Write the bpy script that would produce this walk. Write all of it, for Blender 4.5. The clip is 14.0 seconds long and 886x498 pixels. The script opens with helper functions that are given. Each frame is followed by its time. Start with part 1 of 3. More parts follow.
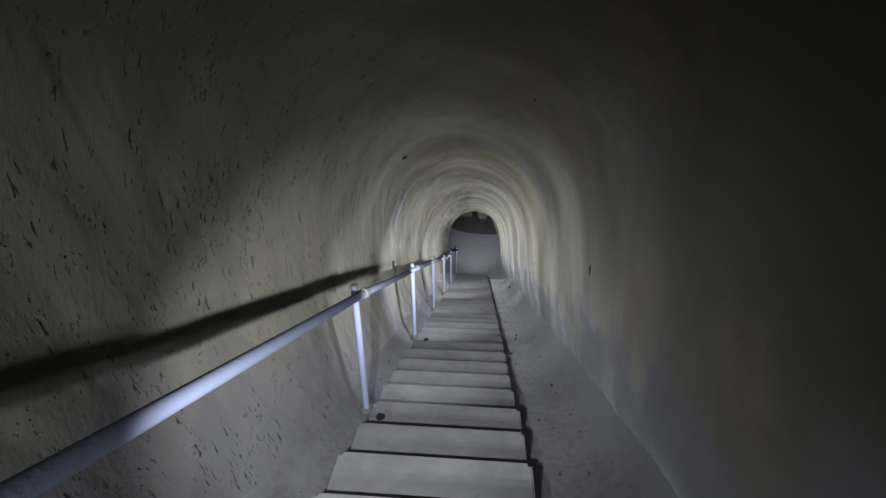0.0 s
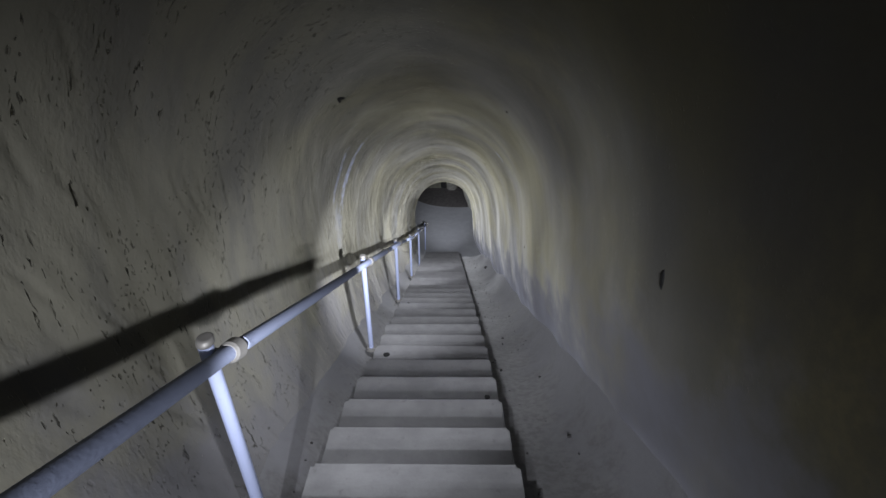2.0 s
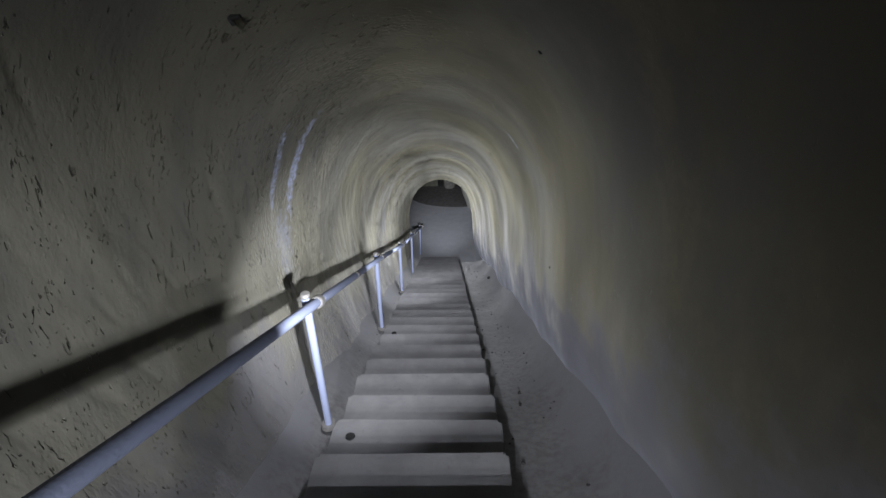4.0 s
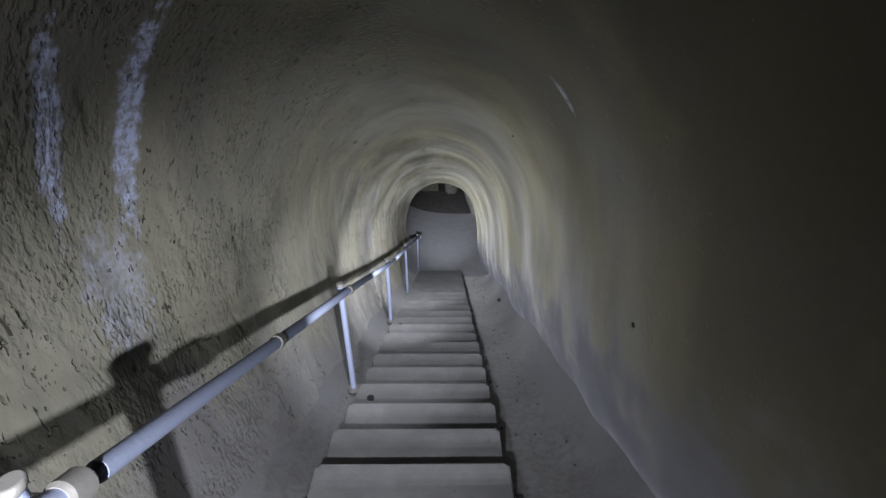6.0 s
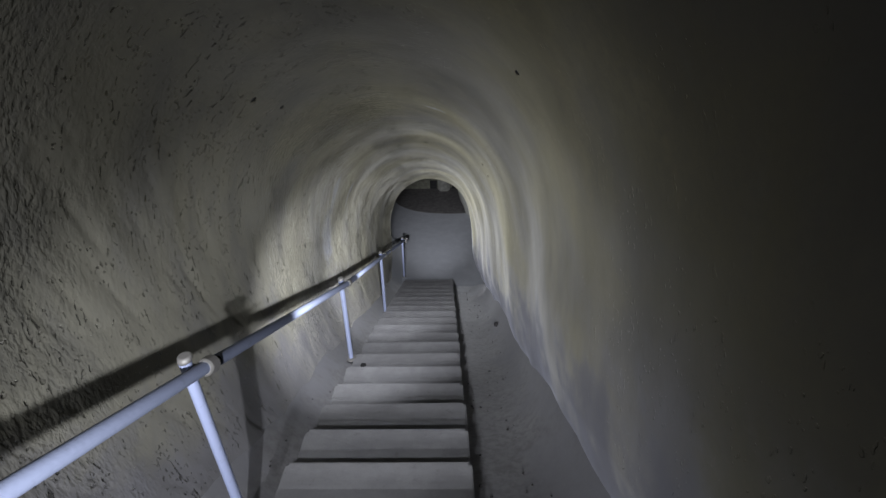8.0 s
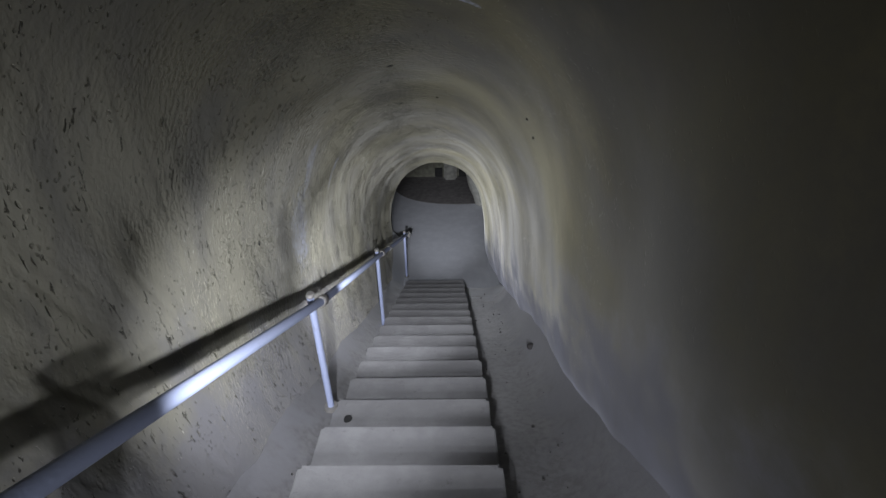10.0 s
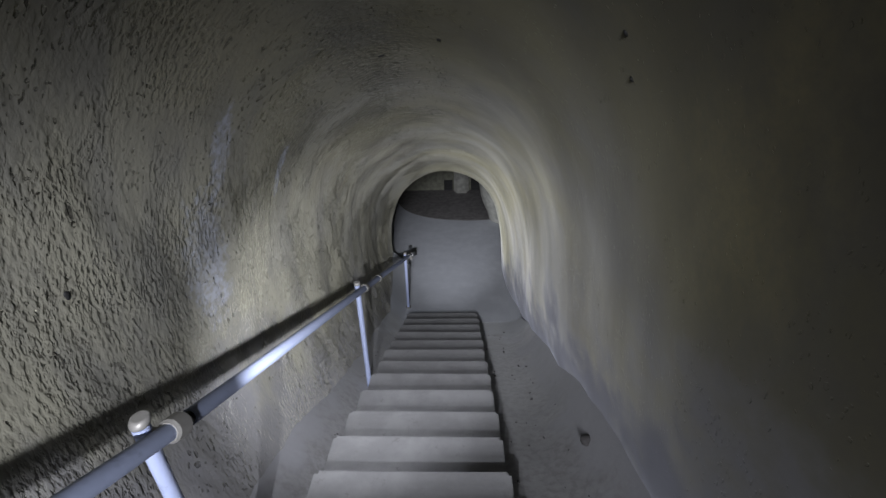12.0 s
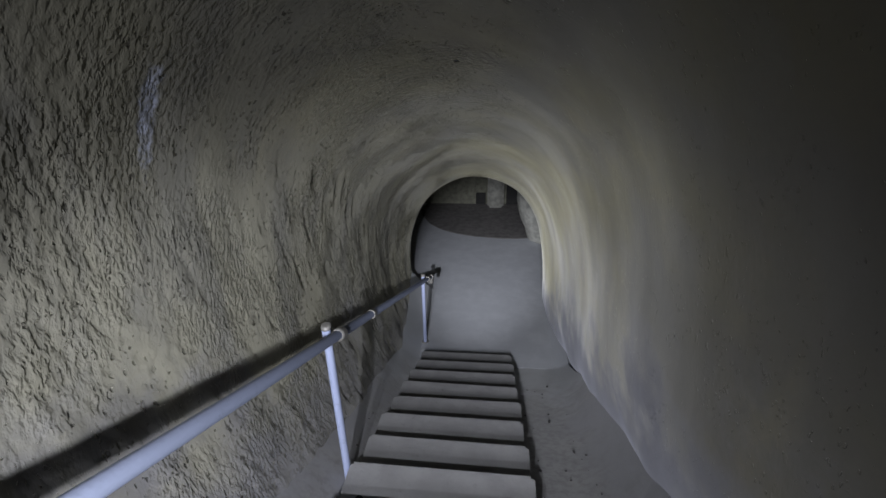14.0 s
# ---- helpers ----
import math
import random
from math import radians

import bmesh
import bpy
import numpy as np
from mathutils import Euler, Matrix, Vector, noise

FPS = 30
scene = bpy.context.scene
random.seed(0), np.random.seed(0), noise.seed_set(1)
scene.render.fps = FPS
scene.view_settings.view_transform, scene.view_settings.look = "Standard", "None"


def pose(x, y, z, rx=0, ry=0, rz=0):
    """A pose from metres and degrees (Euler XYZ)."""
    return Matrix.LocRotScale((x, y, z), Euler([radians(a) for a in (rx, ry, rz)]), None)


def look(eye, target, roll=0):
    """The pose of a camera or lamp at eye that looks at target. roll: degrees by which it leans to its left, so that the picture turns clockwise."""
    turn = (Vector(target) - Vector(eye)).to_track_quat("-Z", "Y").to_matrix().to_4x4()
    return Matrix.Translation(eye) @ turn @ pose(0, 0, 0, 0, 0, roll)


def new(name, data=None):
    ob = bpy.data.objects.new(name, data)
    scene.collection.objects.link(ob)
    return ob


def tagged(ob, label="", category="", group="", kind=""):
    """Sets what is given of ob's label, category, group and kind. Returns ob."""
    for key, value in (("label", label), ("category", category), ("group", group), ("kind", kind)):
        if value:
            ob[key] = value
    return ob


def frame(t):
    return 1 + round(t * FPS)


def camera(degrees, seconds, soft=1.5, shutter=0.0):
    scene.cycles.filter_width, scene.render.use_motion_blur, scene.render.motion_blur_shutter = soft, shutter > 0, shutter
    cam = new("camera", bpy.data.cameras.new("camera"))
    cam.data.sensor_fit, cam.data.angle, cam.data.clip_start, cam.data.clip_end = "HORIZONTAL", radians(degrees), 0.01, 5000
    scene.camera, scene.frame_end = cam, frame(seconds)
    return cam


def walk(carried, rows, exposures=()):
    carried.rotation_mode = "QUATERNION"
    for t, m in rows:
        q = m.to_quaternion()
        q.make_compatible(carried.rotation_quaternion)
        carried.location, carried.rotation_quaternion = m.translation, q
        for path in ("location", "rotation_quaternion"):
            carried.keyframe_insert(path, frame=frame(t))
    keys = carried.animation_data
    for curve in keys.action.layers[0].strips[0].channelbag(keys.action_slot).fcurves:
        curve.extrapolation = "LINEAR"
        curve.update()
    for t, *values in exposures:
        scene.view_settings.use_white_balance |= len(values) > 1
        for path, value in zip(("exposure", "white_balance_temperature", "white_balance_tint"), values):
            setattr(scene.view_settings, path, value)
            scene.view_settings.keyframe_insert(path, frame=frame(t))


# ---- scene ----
# ---- camera ----
cam = camera(90.0, 14.0, soft=1.5)
PATH = [
    (0.0, pose(0.205, -12.757, 6.916, 64.78, 0.75, 4.78)),
    (0.5, pose(0.205, -12.485, 6.827, 64.09, 0.36, 3.13)),
    (1.0, pose(0.170, -12.149, 6.698, 62.51, 0.55, 2.07)),
    (1.5, pose(0.170, -11.796, 6.559, 61.56, 0.23, 1.07)),
    (2.0, pose(0.147, -11.493, 6.424, 61.15, 0.28, 0.51)),
    (2.5, pose(0.130, -11.216, 6.326, 61.01, 0.56, 0.36)),
    (3.0, pose(0.178, -10.927, 6.218, 60.91, 0.41, -0.04)),
    (5.5, pose(0.176, -9.255, 5.506, 61.29, 0.67, 0.56)),
    (6.0, pose(0.192, -8.929, 5.369, 61.77, 0.62, 0.37)),
    (6.5, pose(0.258, -8.586, 5.234, 62.21, 0.49, 0.81)),
    (7.0, look((0.286, -8.215, 5.038), (0.246, -6.438, 4.121), -0.7)),
    (7.5, look((0.310, -7.906, 4.946), (0.284, -6.134, 4.019), -0.4)),
    (8.0, look((0.378, -7.625, 4.823), (0.362, -5.865, 3.873), -0.9)),
    (10.5, pose(0.221, -6.129, 4.075, 60.80, 1.14, 0.44)),
    (11.0, pose(0.218, -5.806, 3.926, 61.38, 1.28, 1.16)),
    (11.5, pose(0.257, -5.503, 3.788, 62.33, 1.20, 0.82)),
    (12.0, pose(0.253, -5.195, 3.666, 63.01, 1.52, 1.60)),
    (12.5, pose(0.234, -4.922, 3.535, 63.31, 1.41, 2.10)),
    (13.0, pose(0.204, -4.648, 3.404, 63.07, 1.17, 3.48)),
    (13.3, pose(0.199, -4.487, 3.336, 63.67, 1.15, 4.54)),
    (13.5, pose(0.201, -4.325, 3.287, 63.69, 1.30, 4.90)),
    (14.0, pose(0.239, -4.031, 3.122, 65.51, 1.28, 6.17)),
]
EXPOSURES = [(0.0, -0.6), (2.5, -0.55), (5.5, -0.5), (8.0, -0.65), (10.5, -0.45), (13.0, -0.28), (14.0, -0.25)]
walk(cam, PATH, EXPOSURES)

# ---- the place in numbers ----
SLOPE = radians(24.0)
STEP = 0.37
GOING, RISE = STEP * math.cos(SLOPE), STEP * math.sin(SLOPE)
PITCH = math.tan(SLOPE)
TOP_Y, PORTAL_Y = -16.4, 1.62      # upper closed end and lower mouth of the tunnel
LANDING_Z = -RISE
HALF = 0.498                       # half the stair's width
RAIL_X = -0.473


def up(y):
    """Height of the line of the step edges at y."""
    return -PITCH * y


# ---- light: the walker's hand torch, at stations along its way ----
world = bpy.data.worlds.new("underground")
world.use_nodes = True
world.node_tree.nodes["Background"].inputs[0].default_value = (0.30, 0.26, 0.24, 1)
world.node_tree.nodes["Background"].inputs[1].default_value = 0.0
scene.world = world


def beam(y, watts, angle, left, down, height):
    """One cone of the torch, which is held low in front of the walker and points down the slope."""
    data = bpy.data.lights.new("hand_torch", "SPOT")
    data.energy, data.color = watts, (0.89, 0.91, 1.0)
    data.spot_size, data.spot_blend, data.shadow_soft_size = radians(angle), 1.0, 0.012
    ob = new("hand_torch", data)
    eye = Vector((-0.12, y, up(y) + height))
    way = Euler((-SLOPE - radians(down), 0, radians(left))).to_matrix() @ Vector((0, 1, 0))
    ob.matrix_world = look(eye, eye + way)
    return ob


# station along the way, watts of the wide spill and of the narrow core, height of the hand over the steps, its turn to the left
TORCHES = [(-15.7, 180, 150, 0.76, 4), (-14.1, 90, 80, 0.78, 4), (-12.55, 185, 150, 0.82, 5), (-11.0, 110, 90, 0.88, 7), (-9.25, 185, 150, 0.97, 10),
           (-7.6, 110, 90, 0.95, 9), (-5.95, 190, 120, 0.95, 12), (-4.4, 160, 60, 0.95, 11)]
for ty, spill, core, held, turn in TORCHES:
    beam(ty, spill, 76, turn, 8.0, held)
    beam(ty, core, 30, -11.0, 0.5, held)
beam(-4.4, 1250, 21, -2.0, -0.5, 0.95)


# ---- materials ----
class Mat:
    """A node material built step by step."""

    def __init__(self, name):
        self.m = bpy.data.materials.new(name)
        self.m.use_nodes = True
        self.t = self.m.node_tree
        self.bsdf = self.t.nodes["Principled BSDF"]
        self.co = self.node("ShaderNodeTexCoord").outputs["Object"]

    def node(self, kind, **inputs):
        n = self.t.nodes.new(kind)
        for k, v in inputs.items():
            self.plug(n.inputs[k.replace("_", " ")], v)
        return n

    def plug(self, socket, v):
        if isinstance(v, bpy.types.NodeSocket):
            self.t.links.new(v, socket)
        elif isinstance(v, tuple) and len(v) == 3 and socket.type == "RGBA":
            socket.default_value = (*v, 1)
        else:
            socket.default_value = v

    def mapped(self, rot=(0, 0, 0), scale=(1, 1, 1), co=None):
        n = self.node("ShaderNodeMapping", Vector=co or self.co)
        n.inputs["Rotation"].default_value, n.inputs["Scale"].default_value = rot, scale
        return n.outputs[0]

    def noise(self, scale, detail=5.0, rough=0.55, co=None, warp=0.0):
        return self.node("ShaderNodeTexNoise", Vector=co or self.co, Scale=scale, Detail=detail, Roughness=rough, Distortion=warp).outputs[0]

    def cells(self, scale, co=None, feature="F1"):
        n = self.node("ShaderNodeTexVoronoi", Vector=co or self.co, Scale=scale)
        n.feature = feature
        return n.outputs["Distance"]

    def ramp(self, v, a, b, lo=0.0, hi=1.0):
        n = self.node("ShaderNodeMapRange", Value=v)
        n.interpolation_type = "SMOOTHSTEP"
        n.inputs[1].default_value, n.inputs[2].default_value, n.inputs[3].default_value, n.inputs[4].default_value = a, b, lo, hi
        return n.outputs[0]

    def maths(self, op, a, b):
        n = self.node("ShaderNodeMath")
        n.operation = op
        self.plug(n.inputs[0], a), self.plug(n.inputs[1], b)
        return n.outputs[0]

    def mix(self, f, a, b):
        n = self.node("ShaderNodeMix")
        n.data_type = "RGBA"
        self.plug(n.inputs["Factor"], f), self.plug(n.inputs[6], a), self.plug(n.inputs[7], b)
        return n.outputs[2]

    def bump(self, height, dist, strength=1.0, normal=None):
        n = self.node("ShaderNodeBump", Height=height, Distance=dist, Strength=strength)
        if normal:
            self.plug(n.inputs["Normal"], normal)
        return n.outputs[0]

    def done(self, colour, rough, normal=None, metal=0.0, spec=0.5):
        b = self.bsdf.inputs
        self.plug(b["Base Color"], colour), self.plug(b["Roughness"], rough)
        b["Metallic"].default_value, b["Specular IOR Level"].default_value = metal, spec
        if normal:
            self.plug(b["Normal"], normal)
        return self.m

    def patch(self, centre, radii, wob=0.35, scale=9.0):
        """A ragged stain: 1 inside an ellipsoid in the frame of the slope, falling to 0 at its edge."""
        cy, ch = centre[1], centre[2]
        n = self.node("ShaderNodeVectorMath")
        n.operation = "SUBTRACT"
        self.plug(n.inputs[0], self.co)
        n.inputs[1].default_value = (centre[0], cy, ch)
        s = self.mapped(scale=tuple(1 / r for r in radii), co=n.outputs[0])
        n = self.node("ShaderNodeVectorMath")
        n.operation = "LENGTH"
        self.plug(n.inputs[0], s)
        d = self.maths("ADD", n.outputs["Value"], self.ramp(self.noise(scale, 6.0, 0.65), 0.3, 0.7, -wob, wob))
        return self.ramp(d, 0.55, 1.1, 1.0, 0.0)


def rock_wall(name):
    """Grey-yellow plaster on rock: pitted and gouged on the rail's side, smoother on the other."""
    m = Mat(name)
    axes = m.node("ShaderNodeSeparateXYZ", Vector=m.co).outputs
    along = m.mapped(rot=(SLOPE, 0, 0))
    rough_side = m.ramp(m.maths("ADD", axes[0], m.ramp(m.noise(1.7, 3.0, 0.5), 0.3, 0.7, -0.15, 0.15)), 0.45, -0.50, 0.025, 1.0)
    height = m.maths("ADD", axes[2], m.maths("MULTIPLY", axes[1], PITCH))
    # the lower reach and a short one above are coarser
    coarse = m.maths("MAXIMUM", m.ramp(axes[1], -5.4, -4.3), m.ramp(m.maths("ABSOLUTE", m.maths("ADD", axes[1], 7.3), 0.0), 1.3, 0.5, 0.0, 0.6))
    broad = m.noise(0.9, 4.0, 0.6, along)
    damp = m.noise(2.3, 6.0, 0.62, m.mapped(rot=(SLOPE, 0, 0), scale=(1, 1.6, 0.5)))
    fine = m.noise(38.0, 6.0, 0.7)
    grain = m.noise(140.0, 3.0, 0.6)
    # shade put into the base: near-black for the smooth side and vault
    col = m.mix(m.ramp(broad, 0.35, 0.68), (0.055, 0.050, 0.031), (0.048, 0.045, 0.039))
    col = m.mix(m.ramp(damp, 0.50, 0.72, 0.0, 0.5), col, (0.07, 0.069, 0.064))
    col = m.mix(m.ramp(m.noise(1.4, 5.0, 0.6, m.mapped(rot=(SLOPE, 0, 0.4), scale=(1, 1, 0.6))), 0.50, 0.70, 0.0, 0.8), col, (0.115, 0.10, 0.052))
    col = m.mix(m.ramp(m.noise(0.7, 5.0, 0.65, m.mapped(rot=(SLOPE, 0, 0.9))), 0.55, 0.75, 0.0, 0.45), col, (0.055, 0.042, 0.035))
    col = m.mix(m.ramp(fine, 0.35, 0.62, 0.3, 0.0), col, (0.04, 0.038, 0.033))
    # torchlight put into the colour: paler on the rail's side, fading up the vault
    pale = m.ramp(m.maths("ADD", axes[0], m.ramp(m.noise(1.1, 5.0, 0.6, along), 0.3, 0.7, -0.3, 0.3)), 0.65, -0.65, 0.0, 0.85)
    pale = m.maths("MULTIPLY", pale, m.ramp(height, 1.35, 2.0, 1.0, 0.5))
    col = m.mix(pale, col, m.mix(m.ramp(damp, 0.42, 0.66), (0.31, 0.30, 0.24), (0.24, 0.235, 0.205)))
    # dust from the bank at the foot of the smooth side
    foot = m.maths("MULTIPLY", m.ramp(m.maths("ADD", height, m.ramp(m.noise(2.4, 5.0, 0.6), 0.3, 0.7, -0.25, 0.25)), 0.95, 0.10), m.ramp(axes[0], 0.6, 0.9))
    col = m.mix(m.maths("MULTIPLY", foot, 0.95), col, (0.15, 0.15, 0.165))
    # the same grey at the foot of the pitted side
    skirt = m.maths("MULTIPLY", m.ramp(m.maths("ADD", height, m.ramp(m.noise(2.0, 5.0, 0.6), 0.3, 0.7, -0.3, 0.3)), 0.85, 0.25), m.ramp(axes[0], -0.5, -0.7))
    col = m.mix(m.maths("MULTIPLY", skirt, 0.75), col, (0.20, 0.20, 0.225))
    # chalky runs of lime
    for c, r, thick in STREAKS:
        col = m.mix(m.maths("MULTIPLY", m.patch(c, r, 0.3, 20.0), m.ramp(fine, 0.40, 0.6, 0.3 * thick, thick)), col, (0.54, 0.60, 0.82))
    jitter = m.node("ShaderNodeTexNoise", Vector=m.co, Scale=30.0, Detail=3.0)
    wander = m.node("ShaderNodeVectorMath")
    wander.operation = "SCALE"
    wander.inputs["Scale"].default_value = 0.035
    m.plug(wander.inputs[0], jitter.outputs["Color"])
    moved = m.node("ShaderNodeVectorMath")
    moved.operation = "ADD"
    m.plug(moved.inputs[0], m.mapped(rot=(SLOPE, 0, 0), scale=(1.0, 1.5, 0.8))), m.plug(moved.inputs[1], wander.outputs[0])
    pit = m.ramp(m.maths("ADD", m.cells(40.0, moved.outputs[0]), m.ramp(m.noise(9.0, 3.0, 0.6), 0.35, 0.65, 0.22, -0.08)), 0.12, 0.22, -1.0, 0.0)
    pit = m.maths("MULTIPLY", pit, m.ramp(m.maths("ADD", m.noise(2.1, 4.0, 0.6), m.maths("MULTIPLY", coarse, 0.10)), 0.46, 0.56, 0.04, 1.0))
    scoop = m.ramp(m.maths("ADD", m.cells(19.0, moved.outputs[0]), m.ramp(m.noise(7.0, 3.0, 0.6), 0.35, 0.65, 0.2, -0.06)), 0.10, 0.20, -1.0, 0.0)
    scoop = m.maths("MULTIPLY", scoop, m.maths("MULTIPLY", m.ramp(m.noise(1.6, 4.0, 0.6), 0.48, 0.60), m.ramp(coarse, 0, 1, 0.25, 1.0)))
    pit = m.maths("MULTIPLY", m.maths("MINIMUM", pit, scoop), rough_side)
    # shade of the pits painted into the colour, besides their relief
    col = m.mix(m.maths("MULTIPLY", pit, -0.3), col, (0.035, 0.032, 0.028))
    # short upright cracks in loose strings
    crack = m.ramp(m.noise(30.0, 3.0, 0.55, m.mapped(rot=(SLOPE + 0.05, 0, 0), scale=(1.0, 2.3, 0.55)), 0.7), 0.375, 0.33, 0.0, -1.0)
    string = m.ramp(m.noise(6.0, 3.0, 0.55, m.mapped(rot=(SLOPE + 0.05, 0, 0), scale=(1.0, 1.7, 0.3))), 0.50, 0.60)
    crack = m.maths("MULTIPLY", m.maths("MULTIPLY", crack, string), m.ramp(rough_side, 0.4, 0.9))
    # near-black in the cracks paints the shade inside them
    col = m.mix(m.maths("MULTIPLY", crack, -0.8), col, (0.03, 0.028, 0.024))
    # relief: grain, trowel ridges and pits
    ridges = m.noise(5.0, 5.0, 0.6, m.mapped(rot=(SLOPE, 0, 0), scale=(1.0, 1.25, 0.7)), 0.4)
    lumps = m.ramp(m.noise(40.0, 2.0, 0.5, m.mapped(rot=(SLOPE + 0.12, 0, 0), scale=(1.0, 1.5, 0.75))), 0.30, 0.66)
    lumps = m.maths("MULTIPLY", lumps, m.ramp(m.noise(2.2, 4.0, 0.6), 0.40, 0.60, 0.15, 1.0))
    nrm = m.bump(m.maths("MULTIPLY", ridges, rough_side), 0.012, 0.35)
    nrm = m.bump(m.maths("MULTIPLY", lumps, m.maths("MULTIPLY", rough_side, m.ramp(coarse, 0, 1, 0.07, 0.55))), 0.012, 0.9, nrm)
    nrm = m.bump(m.maths("MULTIPLY", crack, m.ramp(coarse, 0, 1, 1.0, 1.4)), 0.012, 1.0, nrm)
    nrm = m.bump(m.maths("MULTIPLY", pit, m.ramp(coarse, 0, 1, 0.8, 2.2)), 0.012, 1.0, nrm)
    nrm = m.bump(m.maths("MULTIPLY", grain, rough_side), 0.0008, 0.6, nrm)
    b = m.bsdf.inputs
    # sheen paints the torch's ring of light: brighter at grazing views, weaker close by
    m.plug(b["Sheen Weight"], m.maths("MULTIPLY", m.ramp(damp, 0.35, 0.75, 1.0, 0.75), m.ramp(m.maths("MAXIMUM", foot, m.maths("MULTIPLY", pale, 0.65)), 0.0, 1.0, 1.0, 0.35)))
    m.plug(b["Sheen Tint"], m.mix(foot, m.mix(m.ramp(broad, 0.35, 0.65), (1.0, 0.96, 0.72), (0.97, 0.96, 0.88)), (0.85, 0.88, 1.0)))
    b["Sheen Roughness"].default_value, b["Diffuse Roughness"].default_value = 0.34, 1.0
    return m.done(col, 0.9, nrm, 0.0, 0.02)


# lime runs: centre and half-lengths
STREAKS = [
    ((-0.72, -7.59, 5.05), (0.5, 0.050, 0.37), 1.0), ((-0.78, -7.83, 5.08), (0.5, 0.040, 0.28), 0.95), ((-0.82, -7.72, 4.55), (0.5, 0.16, 0.28), 0.4),
    ((-0.70, -3.38, 3.20), (0.5, 0.075, 0.20), 0.3), ((-0.86, -3.48, 2.75), (0.5, 0.16, 0.34), 0.3), ((-0.70, -2.82, 2.95), (0.5, 0.035, 0.16), 0.5),
    ((0.66, -7.02, 5.06), (0.11, 0.022, 0.10), 0.7), ((0.31, -4.52, 4.22), (0.09, 0.018, 0.05), 0.7),
]


def earth(name):
    m = Mat(name)
    broad, fine, grain = m.noise(2.2, 5.0, 0.6), m.noise(22.0, 6.0, 0.65), m.noise(150.0, 3.0, 0.6)
    col = m.mix(m.ramp(broad, 0.35, 0.7), (0.30, 0.297, 0.305), (0.37, 0.366, 0.37))
    col = m.mix(m.ramp(fine, 0.36, 0.6, 0.45, 0.0), col, (0.15, 0.145, 0.14))
    axes = m.node("ShaderNodeSeparateXYZ", Vector=m.co).outputs
    wob = m.ramp(m.noise(3.0, 4.0, 0.6), 0.3, 0.7, -0.14, 0.14)
    bank = m.maths("MAXIMUM", m.ramp(m.maths("ADD", axes[0], wob), 0.74, 1.06), m.ramp(m.maths("ADD", axes[0], wob), -0.52, -0.76))
    col = m.mix(m.maths("MULTIPLY", bank, 0.9), col, (0.36, 0.36, 0.385))
    col = m.mix(m.ramp(m.maths("ADD", axes[1], m.ramp(m.noise(2.6, 5.0, 0.65), 0.3, 0.7, -0.5, 0.5)), -1.3, -0.2), col, (0.48, 0.50, 0.53))
    nrm = m.bump(m.noise(7.0, 6.0, 0.6), 0.010, 0.5)
    nrm = m.bump(fine, 0.003, 0.5, nrm)
    nrm = m.bump(grain, 0.0008, 0.6, nrm)
    b = m.bsdf.inputs
    # sheen lifts the ramp at grazing views, standing in for torchlight
    m.plug(b["Sheen Weight"], m.ramp(bank, 0.0, 1.0, 0.7, 0.5))
    b["Sheen Roughness"].default_value, b["Sheen Tint"].default_value = 0.4, (0.90, 0.91, 0.90, 1)
    return m.done(col, 0.92, nrm, 0.0, 0.2)


def concrete(name, a, b, dirt):
    m = Mat(name)
    rnd = m.node("ShaderNodeObjectInfo").outputs["Random"]
    off = m.node("ShaderNodeVectorMath")
    off.operation = "ADD"
    m.plug(off.inputs[0], m.co)
    comb = m.node("ShaderNodeCombineXYZ")
    m.plug(comb.inputs[2], m.maths("MULTIPLY", rnd, 40.0))
    m.plug(off.inputs[1], comb.outputs[0])
    co = off.outputs[0]
    col = m.mix(m.ramp(m.noise(5.0, 6.0, 0.6, co), 0.35, 0.68), a, b)
    col = m.mix(m.ramp(m.noise(17.0, 6.0, 0.7, co), 0.58, 0.75, 0.0, 0.6), col, dirt)
    col = m.mix(m.maths("MULTIPLY", rnd, 0.22), col, dirt)
    brushed = m.noise(60.0, 4.0, 0.6, m.mapped(scale=(0.06, 1.6, 1), co=co))
    nrm = m.bump(brushed, 0.0007, 0.6)
    nrm = m.bump(m.noise(40.0, 5.0, 0.65, co), 0.004, 0.6, nrm)
    return m.done(col, m.ramp(m.noise(9.0, 4.0, 0.6, co), 0.3, 0.7, 0.6, 0.85), nrm, 0.0, 0.3)


def painted_steel(name, colour, rough, metal):
    m = Mat(name)
    col = m.mix(m.ramp(m.noise(26.0, 6.0, 0.65), 0.56, 0.74, 0.0, 0.5), colour, tuple(c * 0.6 for c in colour))
    return m.done(col, m.ramp(m.noise(40.0, 4.0, 0.6), 0.3, 0.7, rough - 0.08, rough + 0.1), m.bump(m.noise(90.0, 4.0, 0.6), 0.0012, 0.6), metal)


def plain(name, colour, rough=0.8, bumpy=0.004):
    m = Mat(name)
    col = m.mix(m.ramp(m.noise(11.0, 5.0, 0.6), 0.35, 0.7), colour, tuple(c * 0.65 for c in colour))
    return m.done(col, rough, m.bump(m.noise(35.0, 5.0, 0.6), bumpy, 0.7), 0.0, 0.3)


